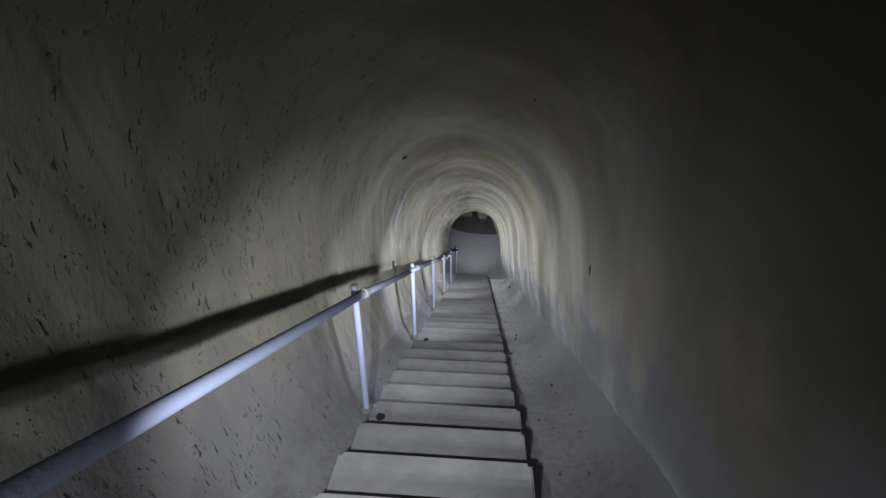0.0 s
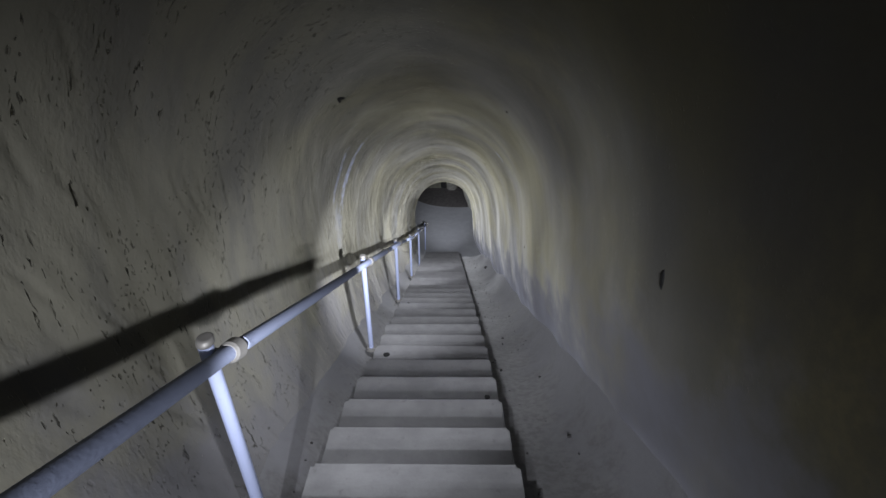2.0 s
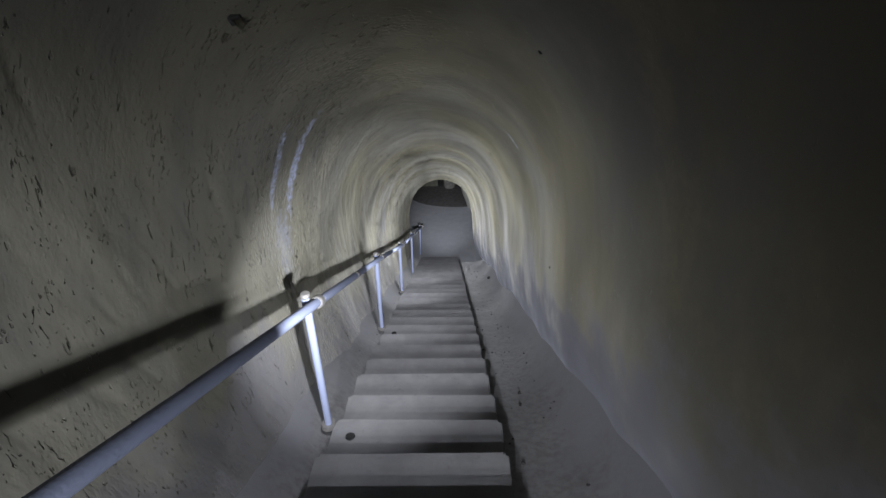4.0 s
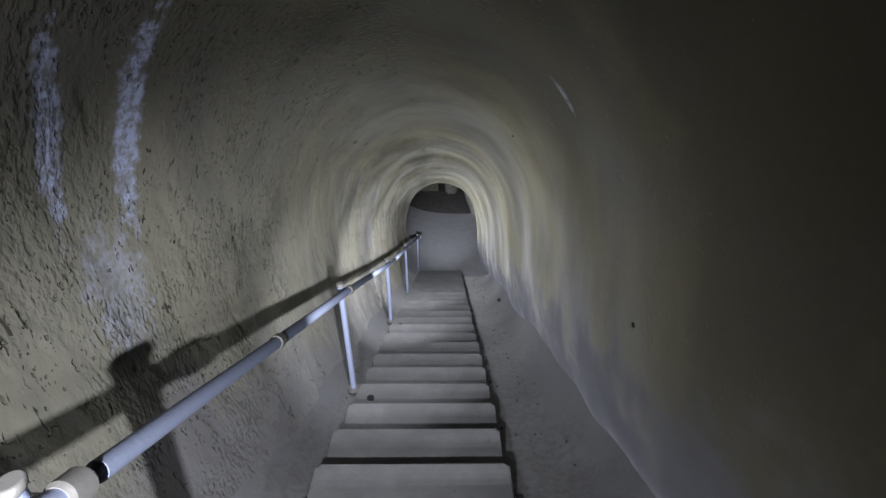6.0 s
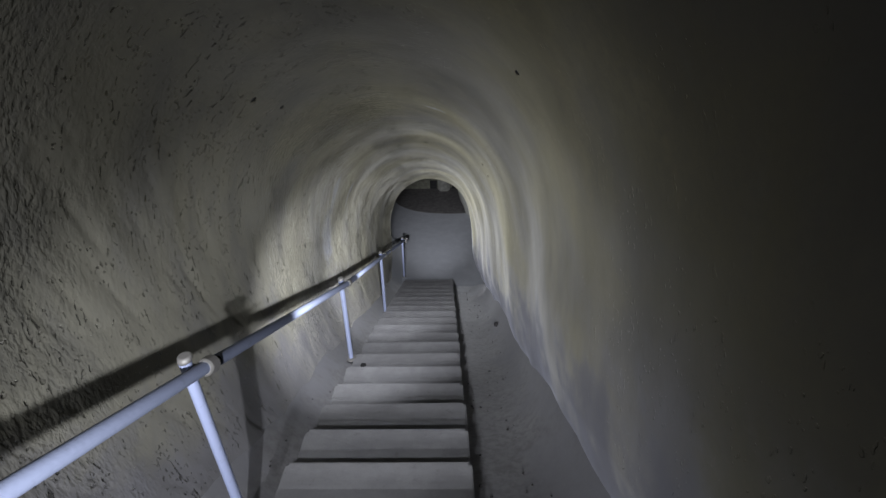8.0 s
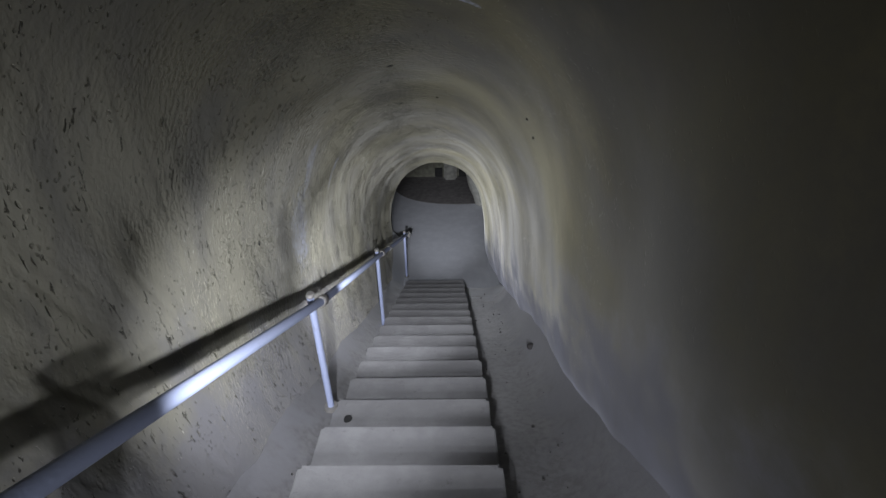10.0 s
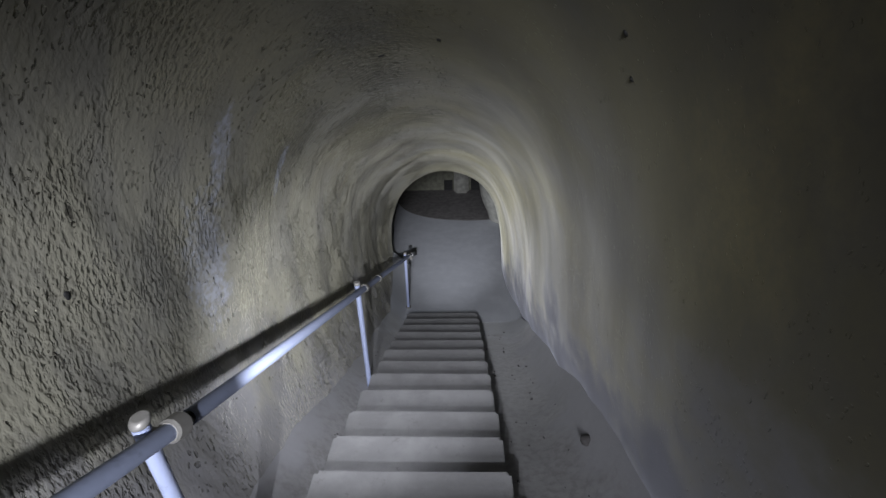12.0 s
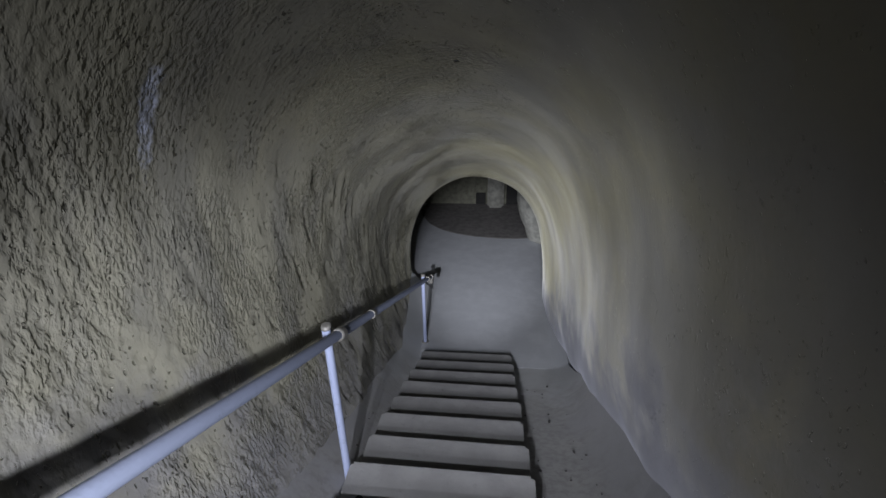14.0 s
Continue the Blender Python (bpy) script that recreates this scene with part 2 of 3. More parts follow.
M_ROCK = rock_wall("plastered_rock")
M_EARTH = earth("trodden_earth")
M_STEP = concrete("step_concrete", (0.31, 0.31, 0.315), (0.385, 0.385, 0.39), (0.19, 0.185, 0.18))
M_LANDING = concrete("landing_concrete", (0.50, 0.52, 0.555), (0.57, 0.59, 0.625), (0.40, 0.41, 0.43))
M_RAIL = painted_steel("grey_blue_rail_paint", (0.36, 0.41, 0.57), 0.62, 0.0)
M_POST = painted_steel("pale_blue_post_paint", (0.50, 0.57, 0.82), 0.45, 0.0)
M_CLAMP = painted_steel("galvanised_steel", (0.34, 0.33, 0.31), 0.5, 0.35)
M_DARK = plain("dark_wet_mud", (0.22, 0.21, 0.205), 0.7, 0.006)
M_HOLE = plain("dark_plug", (0.05, 0.05, 0.05), 0.8, 0.002)
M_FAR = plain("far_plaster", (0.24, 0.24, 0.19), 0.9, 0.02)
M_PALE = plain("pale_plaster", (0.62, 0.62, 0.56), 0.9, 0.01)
M_STONE = plain("dark_stone", (0.09, 0.085, 0.085), 0.8, 0.006)
M_BLACK = plain("black_iron_and_shade", (0.03, 0.03, 0.03), 0.6, 0.002)


# ---- building helpers ----
def part(name, bm, material, parent=None, label="", smooth=False):
    me = bpy.data.meshes.new(name)
    bm.to_mesh(me)
    bm.free()
    me.materials.append(material)
    if smooth:
        me.polygons.foreach_set("use_smooth", [True] * len(me.polygons))
    ob = new(name, me)
    if parent:
        ob.parent = parent
    if label:
        tagged(ob, label)
    return ob


def sheet(name, verts, rows, cols, material, label, category):
    """A smooth grid of rows x cols vertices as a piece of the setting."""
    idx = np.arange(rows * cols).reshape(rows, cols)
    quads = np.stack([idx[:-1, :-1], idx[1:, :-1], idx[1:, 1:], idx[:-1, 1:]], -1).reshape(-1, 4)
    me = bpy.data.meshes.new(name)
    me.from_pydata([tuple(v) for v in verts], [], quads.tolist())
    me.polygons.foreach_set("use_smooth", [True] * len(me.polygons))
    me.materials.append(material)
    return tagged(new(name, me), label, category, kind="structure")


def box(bm, x0, x1, y0, y1, z0, z1):
    m = Matrix.LocRotScale(((x0 + x1) / 2, (y0 + y1) / 2, (z0 + z1) / 2), None, (x1 - x0, y1 - y0, z1 - z0))
    return bmesh.ops.create_cube(bm, size=1.0, matrix=m)["verts"]


def rod(bm, a, b, r0, r1=None, seg=18, caps=True):
    a, b = Vector(a), Vector(b)
    turn = (b - a).to_track_quat("Z", "Y").to_matrix().to_4x4()
    m = Matrix.Translation((a + b) / 2) @ turn
    return bmesh.ops.create_cone(bm, cap_ends=caps, segments=seg, radius1=r0, radius2=r0 if r1 is None else r1, depth=(b - a).length, matrix=m)["verts"]


def rough_up(bm, amount, scale):
    for v in bm.verts:
        v.co += noise.noise_vector(v.co * scale) * amount


# ---- tunnel: one section swept down the slope ----
SECTION = [(-0.66, -0.22), (-0.71, -0.05), (-0.79, 0.25), (-0.86, 0.70), (-0.875, 1.12), (-0.82, 1.52), (-0.67, 1.88), (-0.42, 2.13), (-0.08, 2.27), (0.28, 2.23),
           (0.58, 2.05), (0.80, 1.72), (0.91, 1.30), (0.955, 0.85), (1.00, 0.40), (1.07, 0.08), (1.20, -0.10), (1.32, -0.22)]


def section_curve(points, step):
    """Even points along a smooth curve through the given ones."""
    p = [Vector(q) for q in points]
    p = [2 * p[0] - p[1]] + p + [2 * p[-1] - p[-2]]
    fine = []
    for i in range(1, len(p) - 2):
        a, b, c, d = p[i - 1:i + 3]
        for k in range(24):
            t = k / 24
            fine.append(0.5 * (2 * b + (c - a) * t + (2 * a - 5 * b + 4 * c - d) * t * t + (3 * b - a - 3 * c + d) * t ** 3))
    fine.append(p[-2])
    xy = np.array([tuple(q) for q in fine])
    s = np.concatenate([[0], np.cumsum(np.hypot(*np.diff(xy, axis=0).T))])
    n = int(s[-1] / step)
    u = np.linspace(0, s[-1], n + 1)
    return np.stack([np.interp(u, s, xy[:, 0]), np.interp(u, s, xy[:, 1])], 1)


CURVE = section_curve(SECTION, 0.016)
TANGENT = np.gradient(CURVE, axis=0)
TANGENT /= np.linalg.norm(TANGENT, axis=1)[:, None]
INWARD = np.stack([TANGENT[:, 1], -TANGENT[:, 0]], 1)


def swell(x, y, h):
    """How far the hand-cut rock stands out from the ideal section."""
    rough = min(1.0, max(0.0, (0.35 - x) / 0.7)) * min(1.0, max(0.15, (2.0 - h) / 0.5))
    d = 0.030 * noise.noise(Vector((x * 0.9, y * 1.1, h * 0.9)))
    d -= 0.035 * min(1.0, max(0.0, (y + 1.6) / 2.0)) * min(1.0, max(0.0, (h - 0.5) / 0.5))
    d += (0.005 + 0.012 * rough) * noise.noise(Vector((x * 0.9, y * 2.3, h * 0.9 + 9)))
    d += (0.0012 + 0.011 * rough) * noise.noise(Vector((x * 4.0, y * 4.5 + h * 1.2, h * 3.0)))
    if x > 0.95 and h < 0.40:
        d += 0.030 * min(1.0, (0.40 - h) / 0.35) * noise.noise(Vector((4.0, y * 1.9, h * 1.5)))
        d += 0.008 * min(1.0, (0.40 - h) / 0.35) * noise.noise(Vector((8.0, y * 5.5, h * 4.0)))
    if rough > 0.2:
        low = max(min(1.0, max(0.0, (y + 4.2) / 1.2)), 0.55 * max(0.0, 1.0 - abs(y + 7.3) / 1.5))
        d += (0.003 + 0.002 * low) * rough * noise.noise(Vector((x * 9, y * 13 + 3.0 * h, h * 5)))
    return d


def tooled(x, y, h):
    """The fine work on the rail's side: clods of plaster, pits and long upright strokes of a tool."""
    v = y + 0.42 * h
    low = max(min(1.0, max(0.0, (y + 4.2) / 1.2)), 0.6 * max(0.0, 1.0 - abs(y + 7.3) / 1.5))
    edge = min(1.0, max(0.0, (2.0 - h) / 0.3))
    patchy = min(1.0, max(0.0, 0.5 + 2.2 * noise.noise(Vector((3.0, y * 1.3, h * 1.5)))))
    clod = noise.noise(Vector((7.0, v * 44, h * 30))) + 0.5 * noise.noise(Vector((2.0, v * 22, h * 16)))
    d = (0.0007 + 0.0024 * low) * (0.35 + 0.65 * patchy) * clod
    dent = noise.noise(Vector((11.0, v * 40, h * 22)))
    if dent > 0.30:
        d -= (0.002 + 0.006 * low) * (0.2 + 0.8 * patchy) * min(1.0, (dent - 0.30) / 0.18)
    stroke = noise.noise(Vector((17.0, v * 24 + 0.5 * noise.noise(Vector((1.0, y * 4, h * 4))), h * 3.2)))
    if stroke > 0.40:
        d -= (0.004 + 0.011 * min(1.0, max(0.0, (y + 2.4) / 1.0))) * min(1.0, (stroke - 0.40) / 0.14)
    return d * edge


def sweep(name, first, last, y0, y1, step, material, label, category):
    ys = np.linspace(y0, y1, int((y1 - y0) / step) + 1)
    verts = []
    for y in ys:
        for k in range(first, last + 1):
            x, h = CURVE[k]
            d = swell(x, y, h)
            if x < -0.45:
                d += tooled(x, y, h)
            x, h = x + INWARD[k, 0] * d, h + INWARD[k, 1] * d
            verts.append((x, y, h + up(y)))
    return sheet(name, verts, len(ys), last + 1 - first, material, label, category)


LEFT_END = int(np.argmax(CURVE[:, 1] > 1.78))
RIGHT_END = len(CURVE) - 1 - int(np.argmax(CURVE[::-1, 1] > 1.78))
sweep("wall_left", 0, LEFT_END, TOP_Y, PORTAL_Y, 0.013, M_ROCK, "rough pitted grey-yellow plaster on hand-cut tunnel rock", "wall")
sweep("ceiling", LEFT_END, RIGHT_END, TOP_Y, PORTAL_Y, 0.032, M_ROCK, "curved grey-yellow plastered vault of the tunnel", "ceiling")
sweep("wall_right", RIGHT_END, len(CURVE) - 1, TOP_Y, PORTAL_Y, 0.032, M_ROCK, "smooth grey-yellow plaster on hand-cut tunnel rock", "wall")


def ramp_floor():
    xs, ys = np.linspace(-0.95, 1.12, 70), np.linspace(TOP_Y, PORTAL_Y, 520)
    verts = []
    for y in ys:
        for x in xs:
            h = -0.155
            if x > HALF:
                edge = 0.70 + 0.07 * noise.noise(Vector((y * 0.8, 3, 0))) + 0.22 * min(1.0, max(0.0, (y + 1.4) / 1.4))
                reach = min(0.335, max(0.0, x - edge))
                h += 0.35 - math.sqrt(0.35 ** 2 - reach ** 2) + 2.5 * max(0.0, x - edge - 0.335)
                h += 0.012 * min(1.0, reach / 0.2) * noise.noise(Vector((x * 3, y * 1.7, 8)))
            if x < -HALF:
                h += 0.9 * max(0.0, (-HALF - x - 0.03))
            if abs(x) > HALF + 0.02:
                h += 0.012 * noise.noise(Vector((x * 3, y * 2.2, 1))) + 0.003 * noise.noise(Vector((x * 9, y * 9, 5)))
            if y > -0.5:
                f = min(1.0, (y + 0.5) / 0.5)
                h -= 0.006 * f * min(1.0, max(0.0, (0.98 - x) / 0.2))
            if y > 0:
                h += PITCH * y - 0.02 * min(1.0, y / 0.12) * min(1.0, max(0.0, (0.98 - x) / 0.2))
            verts.append((x, y, h + up(y)))
    return sheet("floor", verts, len(ys), len(xs), M_EARTH, "uneven trodden grey earth ramp beside the steps", "floor")


RAMP = ramp_floor()


# ---- lower room beyond the tunnel mouth ----
def slab(name, x0, x1, y0, y1, z0, z1, material, label, category):
    bm = bmesh.new()
    box(bm, x0, x1, y0, y1, z0, z1)
    return tagged(part(name, bm, material), label, category, kind="structure")


slab("landing_floor", -3.0, 3.0, -0.02, 7.0, LANDING_Z - 0.30, LANDING_Z, M_LANDING, "smooth pale grey concrete landing at the foot of the stair", "floor")
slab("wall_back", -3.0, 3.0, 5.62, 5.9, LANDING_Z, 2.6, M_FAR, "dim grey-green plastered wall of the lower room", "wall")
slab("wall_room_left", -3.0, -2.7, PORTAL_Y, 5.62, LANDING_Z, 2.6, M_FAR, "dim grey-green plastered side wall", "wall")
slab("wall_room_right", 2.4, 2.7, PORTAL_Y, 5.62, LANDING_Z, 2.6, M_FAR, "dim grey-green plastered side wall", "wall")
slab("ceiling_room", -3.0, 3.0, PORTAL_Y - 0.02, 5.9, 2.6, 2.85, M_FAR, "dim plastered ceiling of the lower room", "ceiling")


def portal_wall():
    """The room's wall round the tunnel mouth, 0.25 m thick."""
    bm = bmesh.new()
    rings = []
    pts = [(x + INWARD[k, 0] * swell(x, PORTAL_Y, h), h + INWARD[k, 1] * swell(x, PORTAL_Y, h) + up(PORTAL_Y)) for k, (x, h) in enumerate(CURVE)]
    for y, grow in ((PORTAL_Y - 0.02, 0.012), (PORTAL_Y + 0.06, 0.03), (PORTAL_Y + 0.06, 2.2)):
        ring = []
        for k, (x, z) in enumerate(pts):
            ring.append(bm.verts.new((x - INWARD[k, 0] * grow, y, z - INWARD[k, 1] * grow)))
        rings.append(ring)
    for a, b in zip(rings, rings[1:]):
        for k in range(len(a) - 1):
            bm.faces.new((a[k], a[k + 1], b[k + 1], b[k]))
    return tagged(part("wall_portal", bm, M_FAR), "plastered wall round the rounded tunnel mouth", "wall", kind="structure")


portal_wall()
slab("wall_top", -1.6, 1.8, TOP_Y - 0.2, TOP_Y + 0.02, up(TOP_Y) - 0.4, up(TOP_Y) + 2.6, M_FAR, "plastered wall closing the upper end", "wall")


def mud_patch():
    bm = bmesh.new()
    ring = []
    for k in range(64):
        a = 2 * math.pi * k / 64
        r = 1.0 + 0.05 * noise.noise(Vector((math.cos(a) * 2, math.sin(a) * 2, 3)))
        x, y = 0.45 + 1.75 * r * math.cos(a), 5.25 + 1.62 * r * math.sin(a)
        ring.append((min(x, 2.38), min(y, 5.61)))
    low = [bm.verts.new((x, y, LANDING_Z + 0.002)) for x, y in ring]
    high = [bm.verts.new((0.45 + (x - 0.45) * 0.985, 5.25 + (y - 5.25) * 0.985, LANDING_Z + 0.010)) for x, y in ring]
    for k in range(64):
        j = (k + 1) % 64
        bm.faces.new((low[k], low[j], high[j], high[k]))
    bm.faces.new(high)
    return tagged(part("mud_patch", bm, M_DARK), "dark damp mud lying on the landing floor", "mud", kind="stuff")


mud_patch()


def pillar():
    bm = bmesh.new()
    box(bm, 0.14, 0.50, 5.30, 5.60, LANDING_Z + 0.004, 2.58)
    bmesh.ops.bevel(bm, geom=bm.edges[:], offset=0.05, segments=3, affect="EDGES")
    return tagged(part("pillar", bm, M_PALE, smooth=True), "pale plastered pillar before the far wall", "pillar")


pillar()


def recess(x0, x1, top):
    # a solid black box on the wall paints the shade of an opening
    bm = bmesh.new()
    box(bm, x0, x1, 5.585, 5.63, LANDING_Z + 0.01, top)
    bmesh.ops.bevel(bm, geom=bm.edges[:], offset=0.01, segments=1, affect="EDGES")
    return tagged(part("recess_shade", bm, M_BLACK), "black box painting the shade of a narrow recess in the far wall", "doorway", "doorways in the far wall", "structure")


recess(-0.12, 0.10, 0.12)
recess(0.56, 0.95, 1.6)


def buttress():
    """A rounded plastered mass that narrows towards the floor."""
    bm = bmesh.new()
    rings = []
    for j in range(15):
        z = LANDING_Z + 0.004 + j / 14 * 2.65
        r = 0.36 + 0.22 * min(1.0, max(0.0, (z - 0.0) / 0.55)) ** 0.6
        ring = []
        for k in range(28):
            a = 2 * math.pi * k / 28
            q = r * (1 + 0.06 * noise.noise(Vector((math.cos(a) * 1.5, math.sin(a) * 1.5, z * 2))))
            ring.append(bm.verts.new((1.27 + q * math.cos(a), 3.75 + q * math.sin(a), min(z, 2.598))))
        rings.append(ring)
    for lo, hi in zip(rings, rings[1:]):
        for k in range(28):
            bm.faces.new((lo[k], lo[(k + 1) % 28], hi[(k + 1) % 28], hi[k]))
    bm.faces.new(rings[-1])
    return tagged(part("buttress", bm, M_PALE, smooth=True), "pale rounded plaster buttress narrowing to the floor", "buttress")


buttress()


# ---- handrail on the left of the stair ----
RAIL_AT = ([-16.4, -14.66, -12.64, -10.62, -8.46, -6.49, -4.52, -2.49, 0.37, 0.70], [0.82, 0.82, 0.80, 0.870, 0.872, 0.858, 0.800, 0.838, 0.885, 0.885])


def rail_point(y, dx=0.0, dh=0.0):
    return Vector((RAIL_X + dx, y, up(y) + float(np.interp(y, *RAIL_AT)) + dh))


ALONG = Vector((0, math.cos(SLOPE), -math.sin(SLOPE)))
ACROSS = Vector((0, math.sin(SLOPE), math.cos(SLOPE)))
POSTS = [0.37, -2.36, -4.45, -6.47, -8.48, -10.55, -12.62, -14.66]
COUPLINGS = [-1.80, -7.58, -13.4]


def collar(bm, y, width, r):
    c = rail_point(y)
    for a, b, ra, rb in ((-0.5, -0.42, r - 0.006, r), (-0.42, 0.42, r, r), (0.42, 0.5, r, r - 0.006)):
        rod(bm, c + ALONG * width * a, c + ALONG * width * b, ra, rb, 20)


def tube(bm, a, b, r0, r1=None, seg=24):
    rod(bm, a, b, r0, r1, seg)
    for f in bm.faces:
        f.smooth = len(f.verts) == 4
        if not f.smooth:
            for e in f.edges:
                e.smooth = False


def handrail():
    root = tagged(new("handrail"), "grey-blue painted tubular steel handrail along the stair", "handrail")
    ends = [0.66] + sorted(POSTS, reverse=True) + [TOP_Y + 0.1]
    for a, b in zip(ends, ends[1:]):
        bm = bmesh.new()
        low = a if a == ends[0] else a + 0.02
        tube(bm, rail_point(low), rail_point(b + (0.085 if b in POSTS else 0)), 0.0235)
        part("rail_tube", bm, M_RAIL, root)
    for y in COUPLINGS:
        bm = bmesh.new()
        collar(bm, y, 0.05, 0.0285)
        part("coupling", bm, M_CLAMP, root, "bare galvanised coupling ring")
    for y in POSTS:
        base = LANDING_Z if y > 0 else (math.ceil(-y / GOING) - 1) * RISE
        c = rail_point(y)
        head = c + Vector((-0.046, -0.01, 0.040))
        foot = Vector((-0.528, y, base - 0.02))
        bm = bmesh.new()
        tube(bm, foot, head, 0.0205)
        post = part("post", bm, M_POST, root, "pale blue painted steel post")
        bm = bmesh.new()
        tube(bm, foot + Vector((0, 0, 0.008)), foot + Vector((0, 0, 0.032)), 0.045, 0.040)
        part("base_flange", bm, M_CLAMP, post)
        bm = bmesh.new()
        dome = bmesh.ops.create_uvsphere(bm, u_segments=20, v_segments=12, radius=0.0245)["verts"]
        for v in dome:
            v.co = ACROSS * (max(min(v.co.z, 0.012), -0.010)) + Vector((v.co.x, v.co.y, 0)) + head + ACROSS * 0.012
        part("post_cap", bm, M_CLAMP, post, "rounded dull metal post cap", smooth=True)
        # crossover fitting: a socket round the rail's end, a clasp to the post and a bare spigot
        bm = bmesh.new()
        rail_end = rail_point(y + 0.045)
        for a, b, ra, rb in ((-0.045, -0.036, 0.026, 0.032), (-0.036, 0.006, 0.032, 0.034), (0.006, 0.016, 0.034, 0.026)):
            tube(bm, rail_end + ALONG * a, rail_end + ALONG * b, ra, rb)
        tube(bm, c + Vector((-0.048, -0.006, 0.004)), c + Vector((0.0, -0.002, 0.0)), 0.019)
        fitting = part("crossover_fitting", bm, M_CLAMP, root, "dull galvanised crossover fitting")
        bm = bmesh.new()
        tube(bm, rail_end, rail_point(y + 0.095), 0.0185)
        part("spigot", bm, M_BLACK, fitting, "dark bare spigot")
    bm = bmesh.new()
    c = rail_point(0.66)
    tube(bm, c - ALONG * 0.03, c + ALONG * 0.012, 0.030, 0.028)
    tube(bm, c + Vector((0, 0, 0.028)), c + Vector((0, 0, -0.075)), 0.024, 0.022)
    part("end_cap", bm, M_CLAMP, root, "capped lower end")
    return root


handrail()

# ---- small things on the tunnel walls and floor ----


def pebble(name, at, size, material, label, category, seed):
    bm = bmesh.new()
    bmesh.ops.create_icosphere(bm, subdivisions=2, radius=1.0)
    for v in bm.verts:
        v.co *= 1.0 + 0.35 * noise.noise(v.co * 1.3 + Vector((seed, 0, 0)))
        v.co = Vector((v.co.x * size[0], v.co.y * size[1], v.co.z * size[2])) + Vector(at)
    return tagged(part(name, bm, material, smooth=True), label, category)


def ramp_height(x, y):
    """Where the earth ramp lies at a place beside the steps."""
    hit, place, _, _ = RAMP.ray_cast(Vector((x, y, up(y) + 1.5)), Vector((0, 0, -1)))
    return place.z if hit else up(y) - 0.15


pebble("stone", (0.97, -3.42, ramp_height(0.97, -3.42) + 0.008), (0.045, 0.035, 0.022), M_STONE, "small dark stone lying on the earth ramp", "stone", 1)


def gravel():
    """Crumbs of rock on the ramp and in the gutter."""
    rng = random.Random(9)
    bm = bmesh.new()
    for _ in range(170):
        y = rng.uniform(-12.5, -0.6)
        x = rng.uniform(0.54, 0.92) if rng.random() < 0.75 else rng.uniform(-0.64, -0.53)
        r = rng.uniform(0.003, 0.009) if rng.random() < 0.9 else rng.uniform(0.010, 0.016)
        m = Matrix.LocRotScale((x, y, ramp_height(x, y) + r * 0.3), Euler((rng.uniform(0, 3), rng.uniform(0, 3), rng.uniform(0, 3))), (r, r * rng.uniform(0.6, 1.7), r * rng.uniform(0.5, 0.9)))
        bmesh.ops.create_icosphere(bm, subdivisions=1, radius=1.0, matrix=m)
    return tagged(part("gravel", bm, M_STONE), "dark crumbs of rock scattered on the earth ramp", "gravel", kind="stuff")


gravel()


def on_wall(x, y, h):
    """The point of the hewn surface nearest to a place in the section at y, and the way into the tunnel."""
    k = int(np.argmin(np.hypot(CURVE[:, 0] - x, CURVE[:, 1] - h)))
    x, h = CURVE[k]
    d = swell(x, y, h)
    n = Vector((INWARD[k, 0], 0.0, INWARD[k, 1]))
    return Vector((x, y, h + up(y))) + n * d, n


def hook():
    """A bent black iron bracket left in the vault."""
    root = tagged(new("iron_hook"), "bent black iron hook fixed in the tunnel vault", "hook")
    root.location = on_wall(-0.505, -8.625, 2.045)[0]
    bm = bmesh.new()
    rod(bm, (-0.012, 0, 0.012), (0.004, 0.0, -0.030), 0.009, 0.007, 10)
    part("shank", bm, M_BLACK, root)
    bm = bmesh.new()
    rod(bm, (0.0, 0, -0.008), (0.034, -0.008, -0.002), 0.010, 0.006, 10)
    part("tongue", bm, M_BLACK, root)
    return root


hook()


def chip(x, y, h, size, slim=0.6):
    """A flat black blob set on the plaster as a dark spot."""
    place, n = on_wall(x, y, h)
    turn = n.to_track_quat("Z", "Y").to_matrix().to_4x4()
    bm = bmesh.new()
    bmesh.ops.create_icosphere(bm, subdivisions=2, radius=1.0)
    for v in bm.verts:
        q = v.co * (1.0 + 0.4 * noise.noise(v.co * 1.6 + Vector((y, 0, 0))))
        v.co = Vector((q.x * size * slim, q.y * size, q.z * 0.006))
    ob = part("dark_spot", bm, M_BLACK, smooth=True)
    ob.matrix_world = Matrix.Translation(place) @ turn
    return tagged(ob, "small flat black spot on the tunnel plaster", "stone chip", "chips in the tunnel plaster")


for c in ((0.955, -7.50, 0.91, 0.012), (0.94, -10.12, 1.03, 0.046, 0.25), (-0.53, -5.42, 2.03, 0.018), (0.64, -5.95, 1.975, 0.011), (0.68, -3.87, 1.90, 0.011), (0.75, -3.81, 1.80, 0.010),
          (-0.875, -4.15, 1.15, 0.016), (0.05, -1.78, 2.265, 0.013), (-0.41, -0.61, 2.14, 0.010), (-0.11, 0.20, 2.265, 0.010), (0.17, -2.99, 2.25, 0.012), (0.49, -10.08, 2.10, 0.012),
          (0.56, -8.36, 2.06, 0.010), (-0.12, -2.85, 2.265, 0.020, 0.4), (-0.08, -3.69, 2.27, 0.022, 0.35), (-0.49, -5.16, 2.06, 0.012)):
    chip(*c)


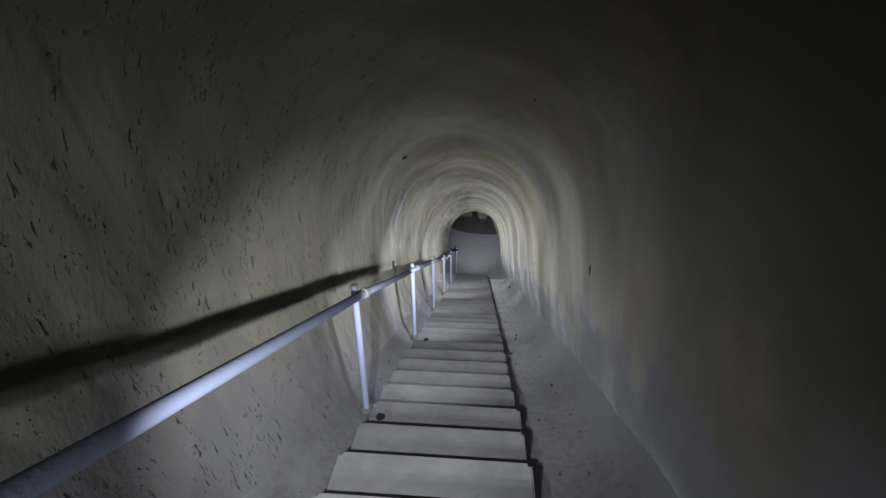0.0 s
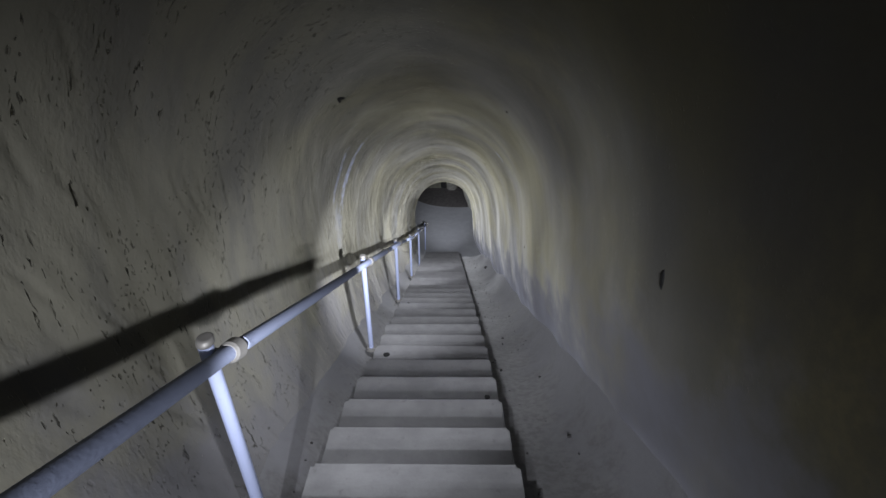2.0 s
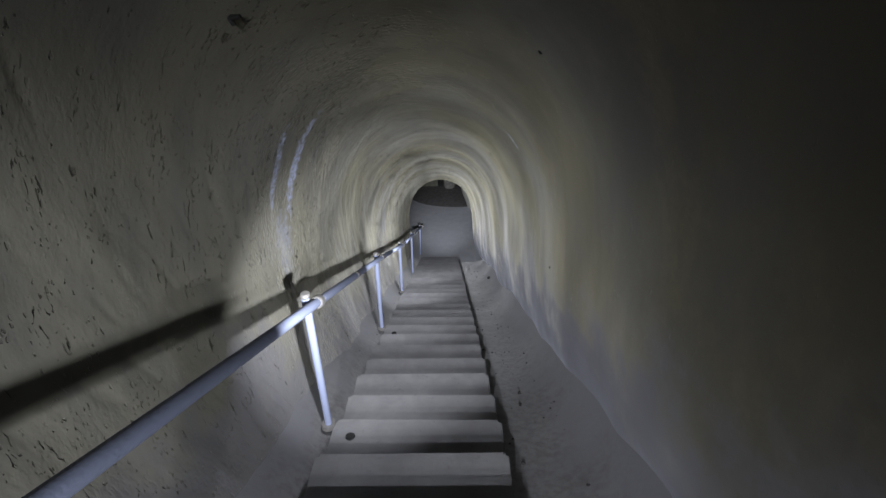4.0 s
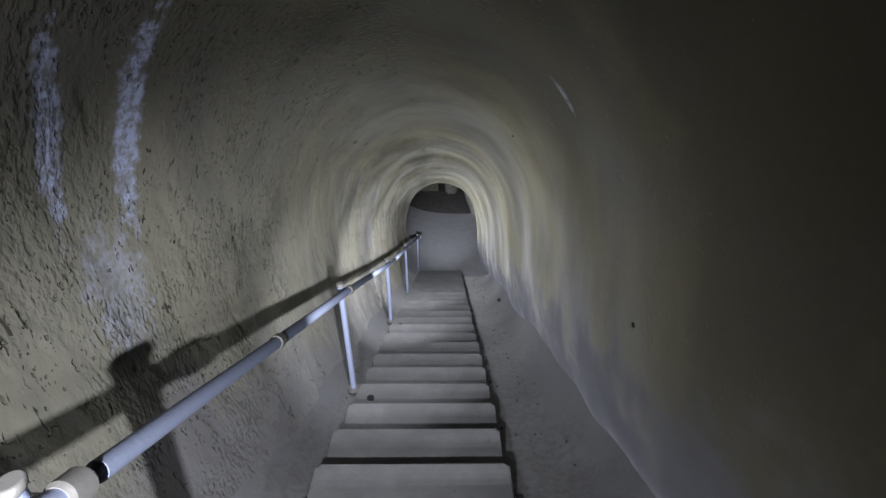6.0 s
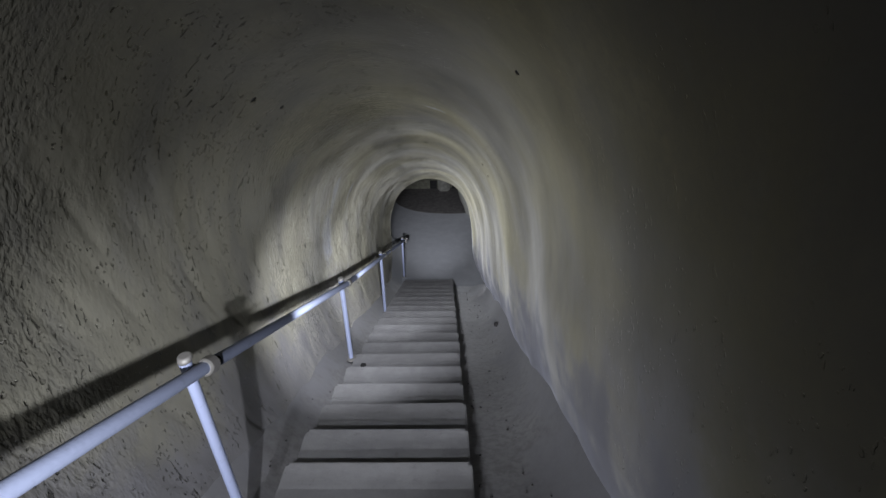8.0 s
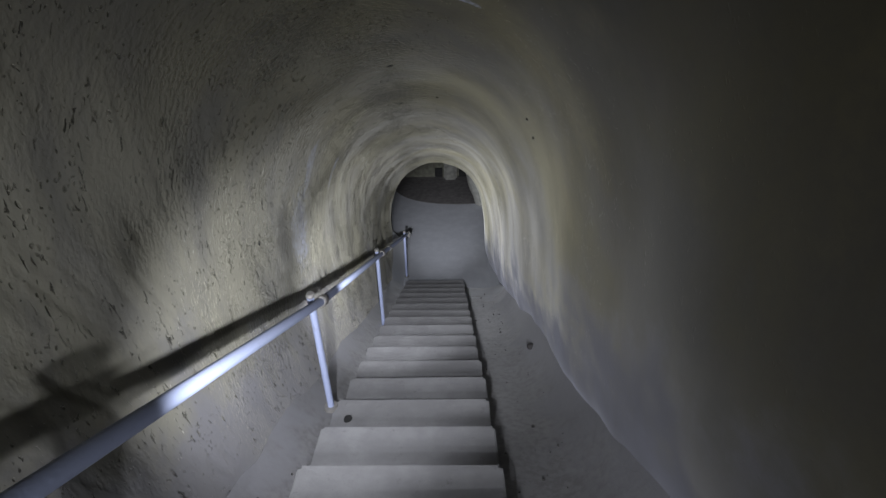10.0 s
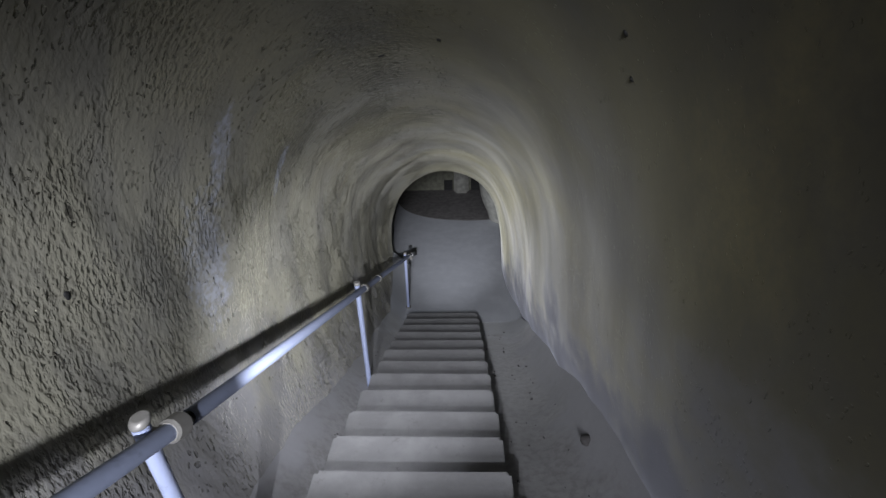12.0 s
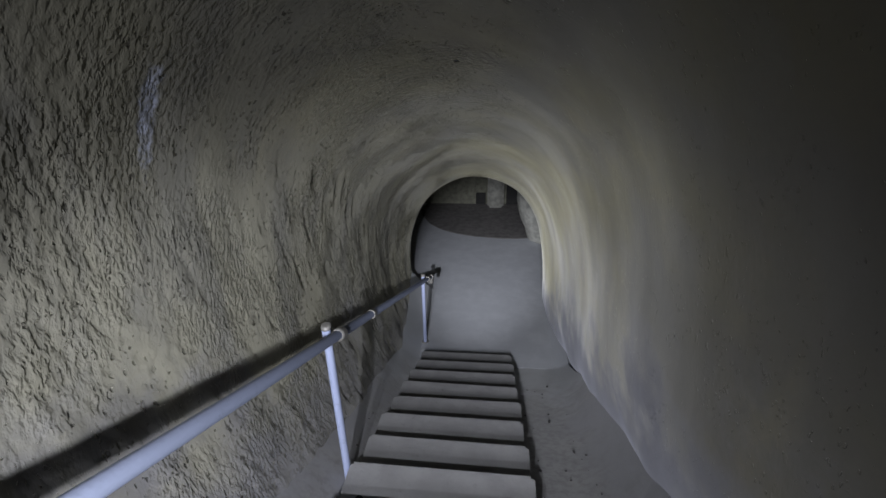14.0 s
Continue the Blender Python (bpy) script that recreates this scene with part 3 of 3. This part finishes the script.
# ---- the stair: concrete treads ----
def step_mesh(seed):
    rng = random.Random(seed)
    bm = bmesh.new()
    box(bm, -HALF, HALF, -GOING - 0.03, 0.0, -0.055, 0.0)
    upright = [e for e in bm.edges if abs(e.verts[0].co.z - e.verts[1].co.z) > 0.01 and e.verts[0].co.y > -0.01]
    bmesh.ops.bevel(bm, geom=upright, offset=0.018, segments=3, affect="EDGES")
    rim = [e for e in bm.edges if e.verts[0].co.z > -0.001 and e.verts[1].co.z > -0.001]
    bmesh.ops.bevel(bm, geom=rim, offset=0.006, segments=2, affect="EDGES")
    box(bm, -HALF + 0.012, HALF - 0.012, -GOING - 0.03, -0.018, -0.30, -0.050)
    for v in bm.verts:
        v.co += Vector((rng.uniform(-1, 1) * 0.004, rng.uniform(-1, 1) * 0.0025, rng.uniform(-1, 1) * 0.0003))
    me = bpy.data.meshes.new("step")
    bm.to_mesh(me)
    bm.free()
    me.materials.append(M_STEP)
    return me


def stair():
    root = tagged(new("stair"), "long straight flight of worn grey concrete steps", "stair", kind="structure")
    shapes = [step_mesh(k) for k in range(8)]
    rng = random.Random(4)
    for i in range(0, int(-TOP_Y / GOING)):
        ob = new("step", shapes[rng.randrange(8)])
        ob.parent = root
        ob.location = (rng.uniform(-0.007, 0.007), -i * GOING + rng.uniform(-0.006, 0.006), i * RISE + rng.uniform(-0.003, 0.003))
        ob.rotation_euler = (rng.uniform(-0.006, 0.006), rng.uniform(-0.004, 0.004), rng.uniform(-0.006, 0.006))
    # round plugs in some treads
    for x, i, y, r in ((-0.385, 25, -8.57, 0.030), (-0.385, 19, -6.57, 0.028), (-0.40, 13, -4.55, 0.030), (-0.42, 31, -10.62, 0.030), (-0.39, 7, -2.58, 0.022), (0.42, 27, -9.32, 0.020)):
        bm = bmesh.new()
        rod(bm, (x, y, i * RISE - 0.02), (x, y, i * RISE + 0.006), r, r * 0.9, 18)
        rough_up(bm, 0.006, 30)
        part("plug", bm, M_HOLE, root, "dark round plug in a tread")
    return root


stair()
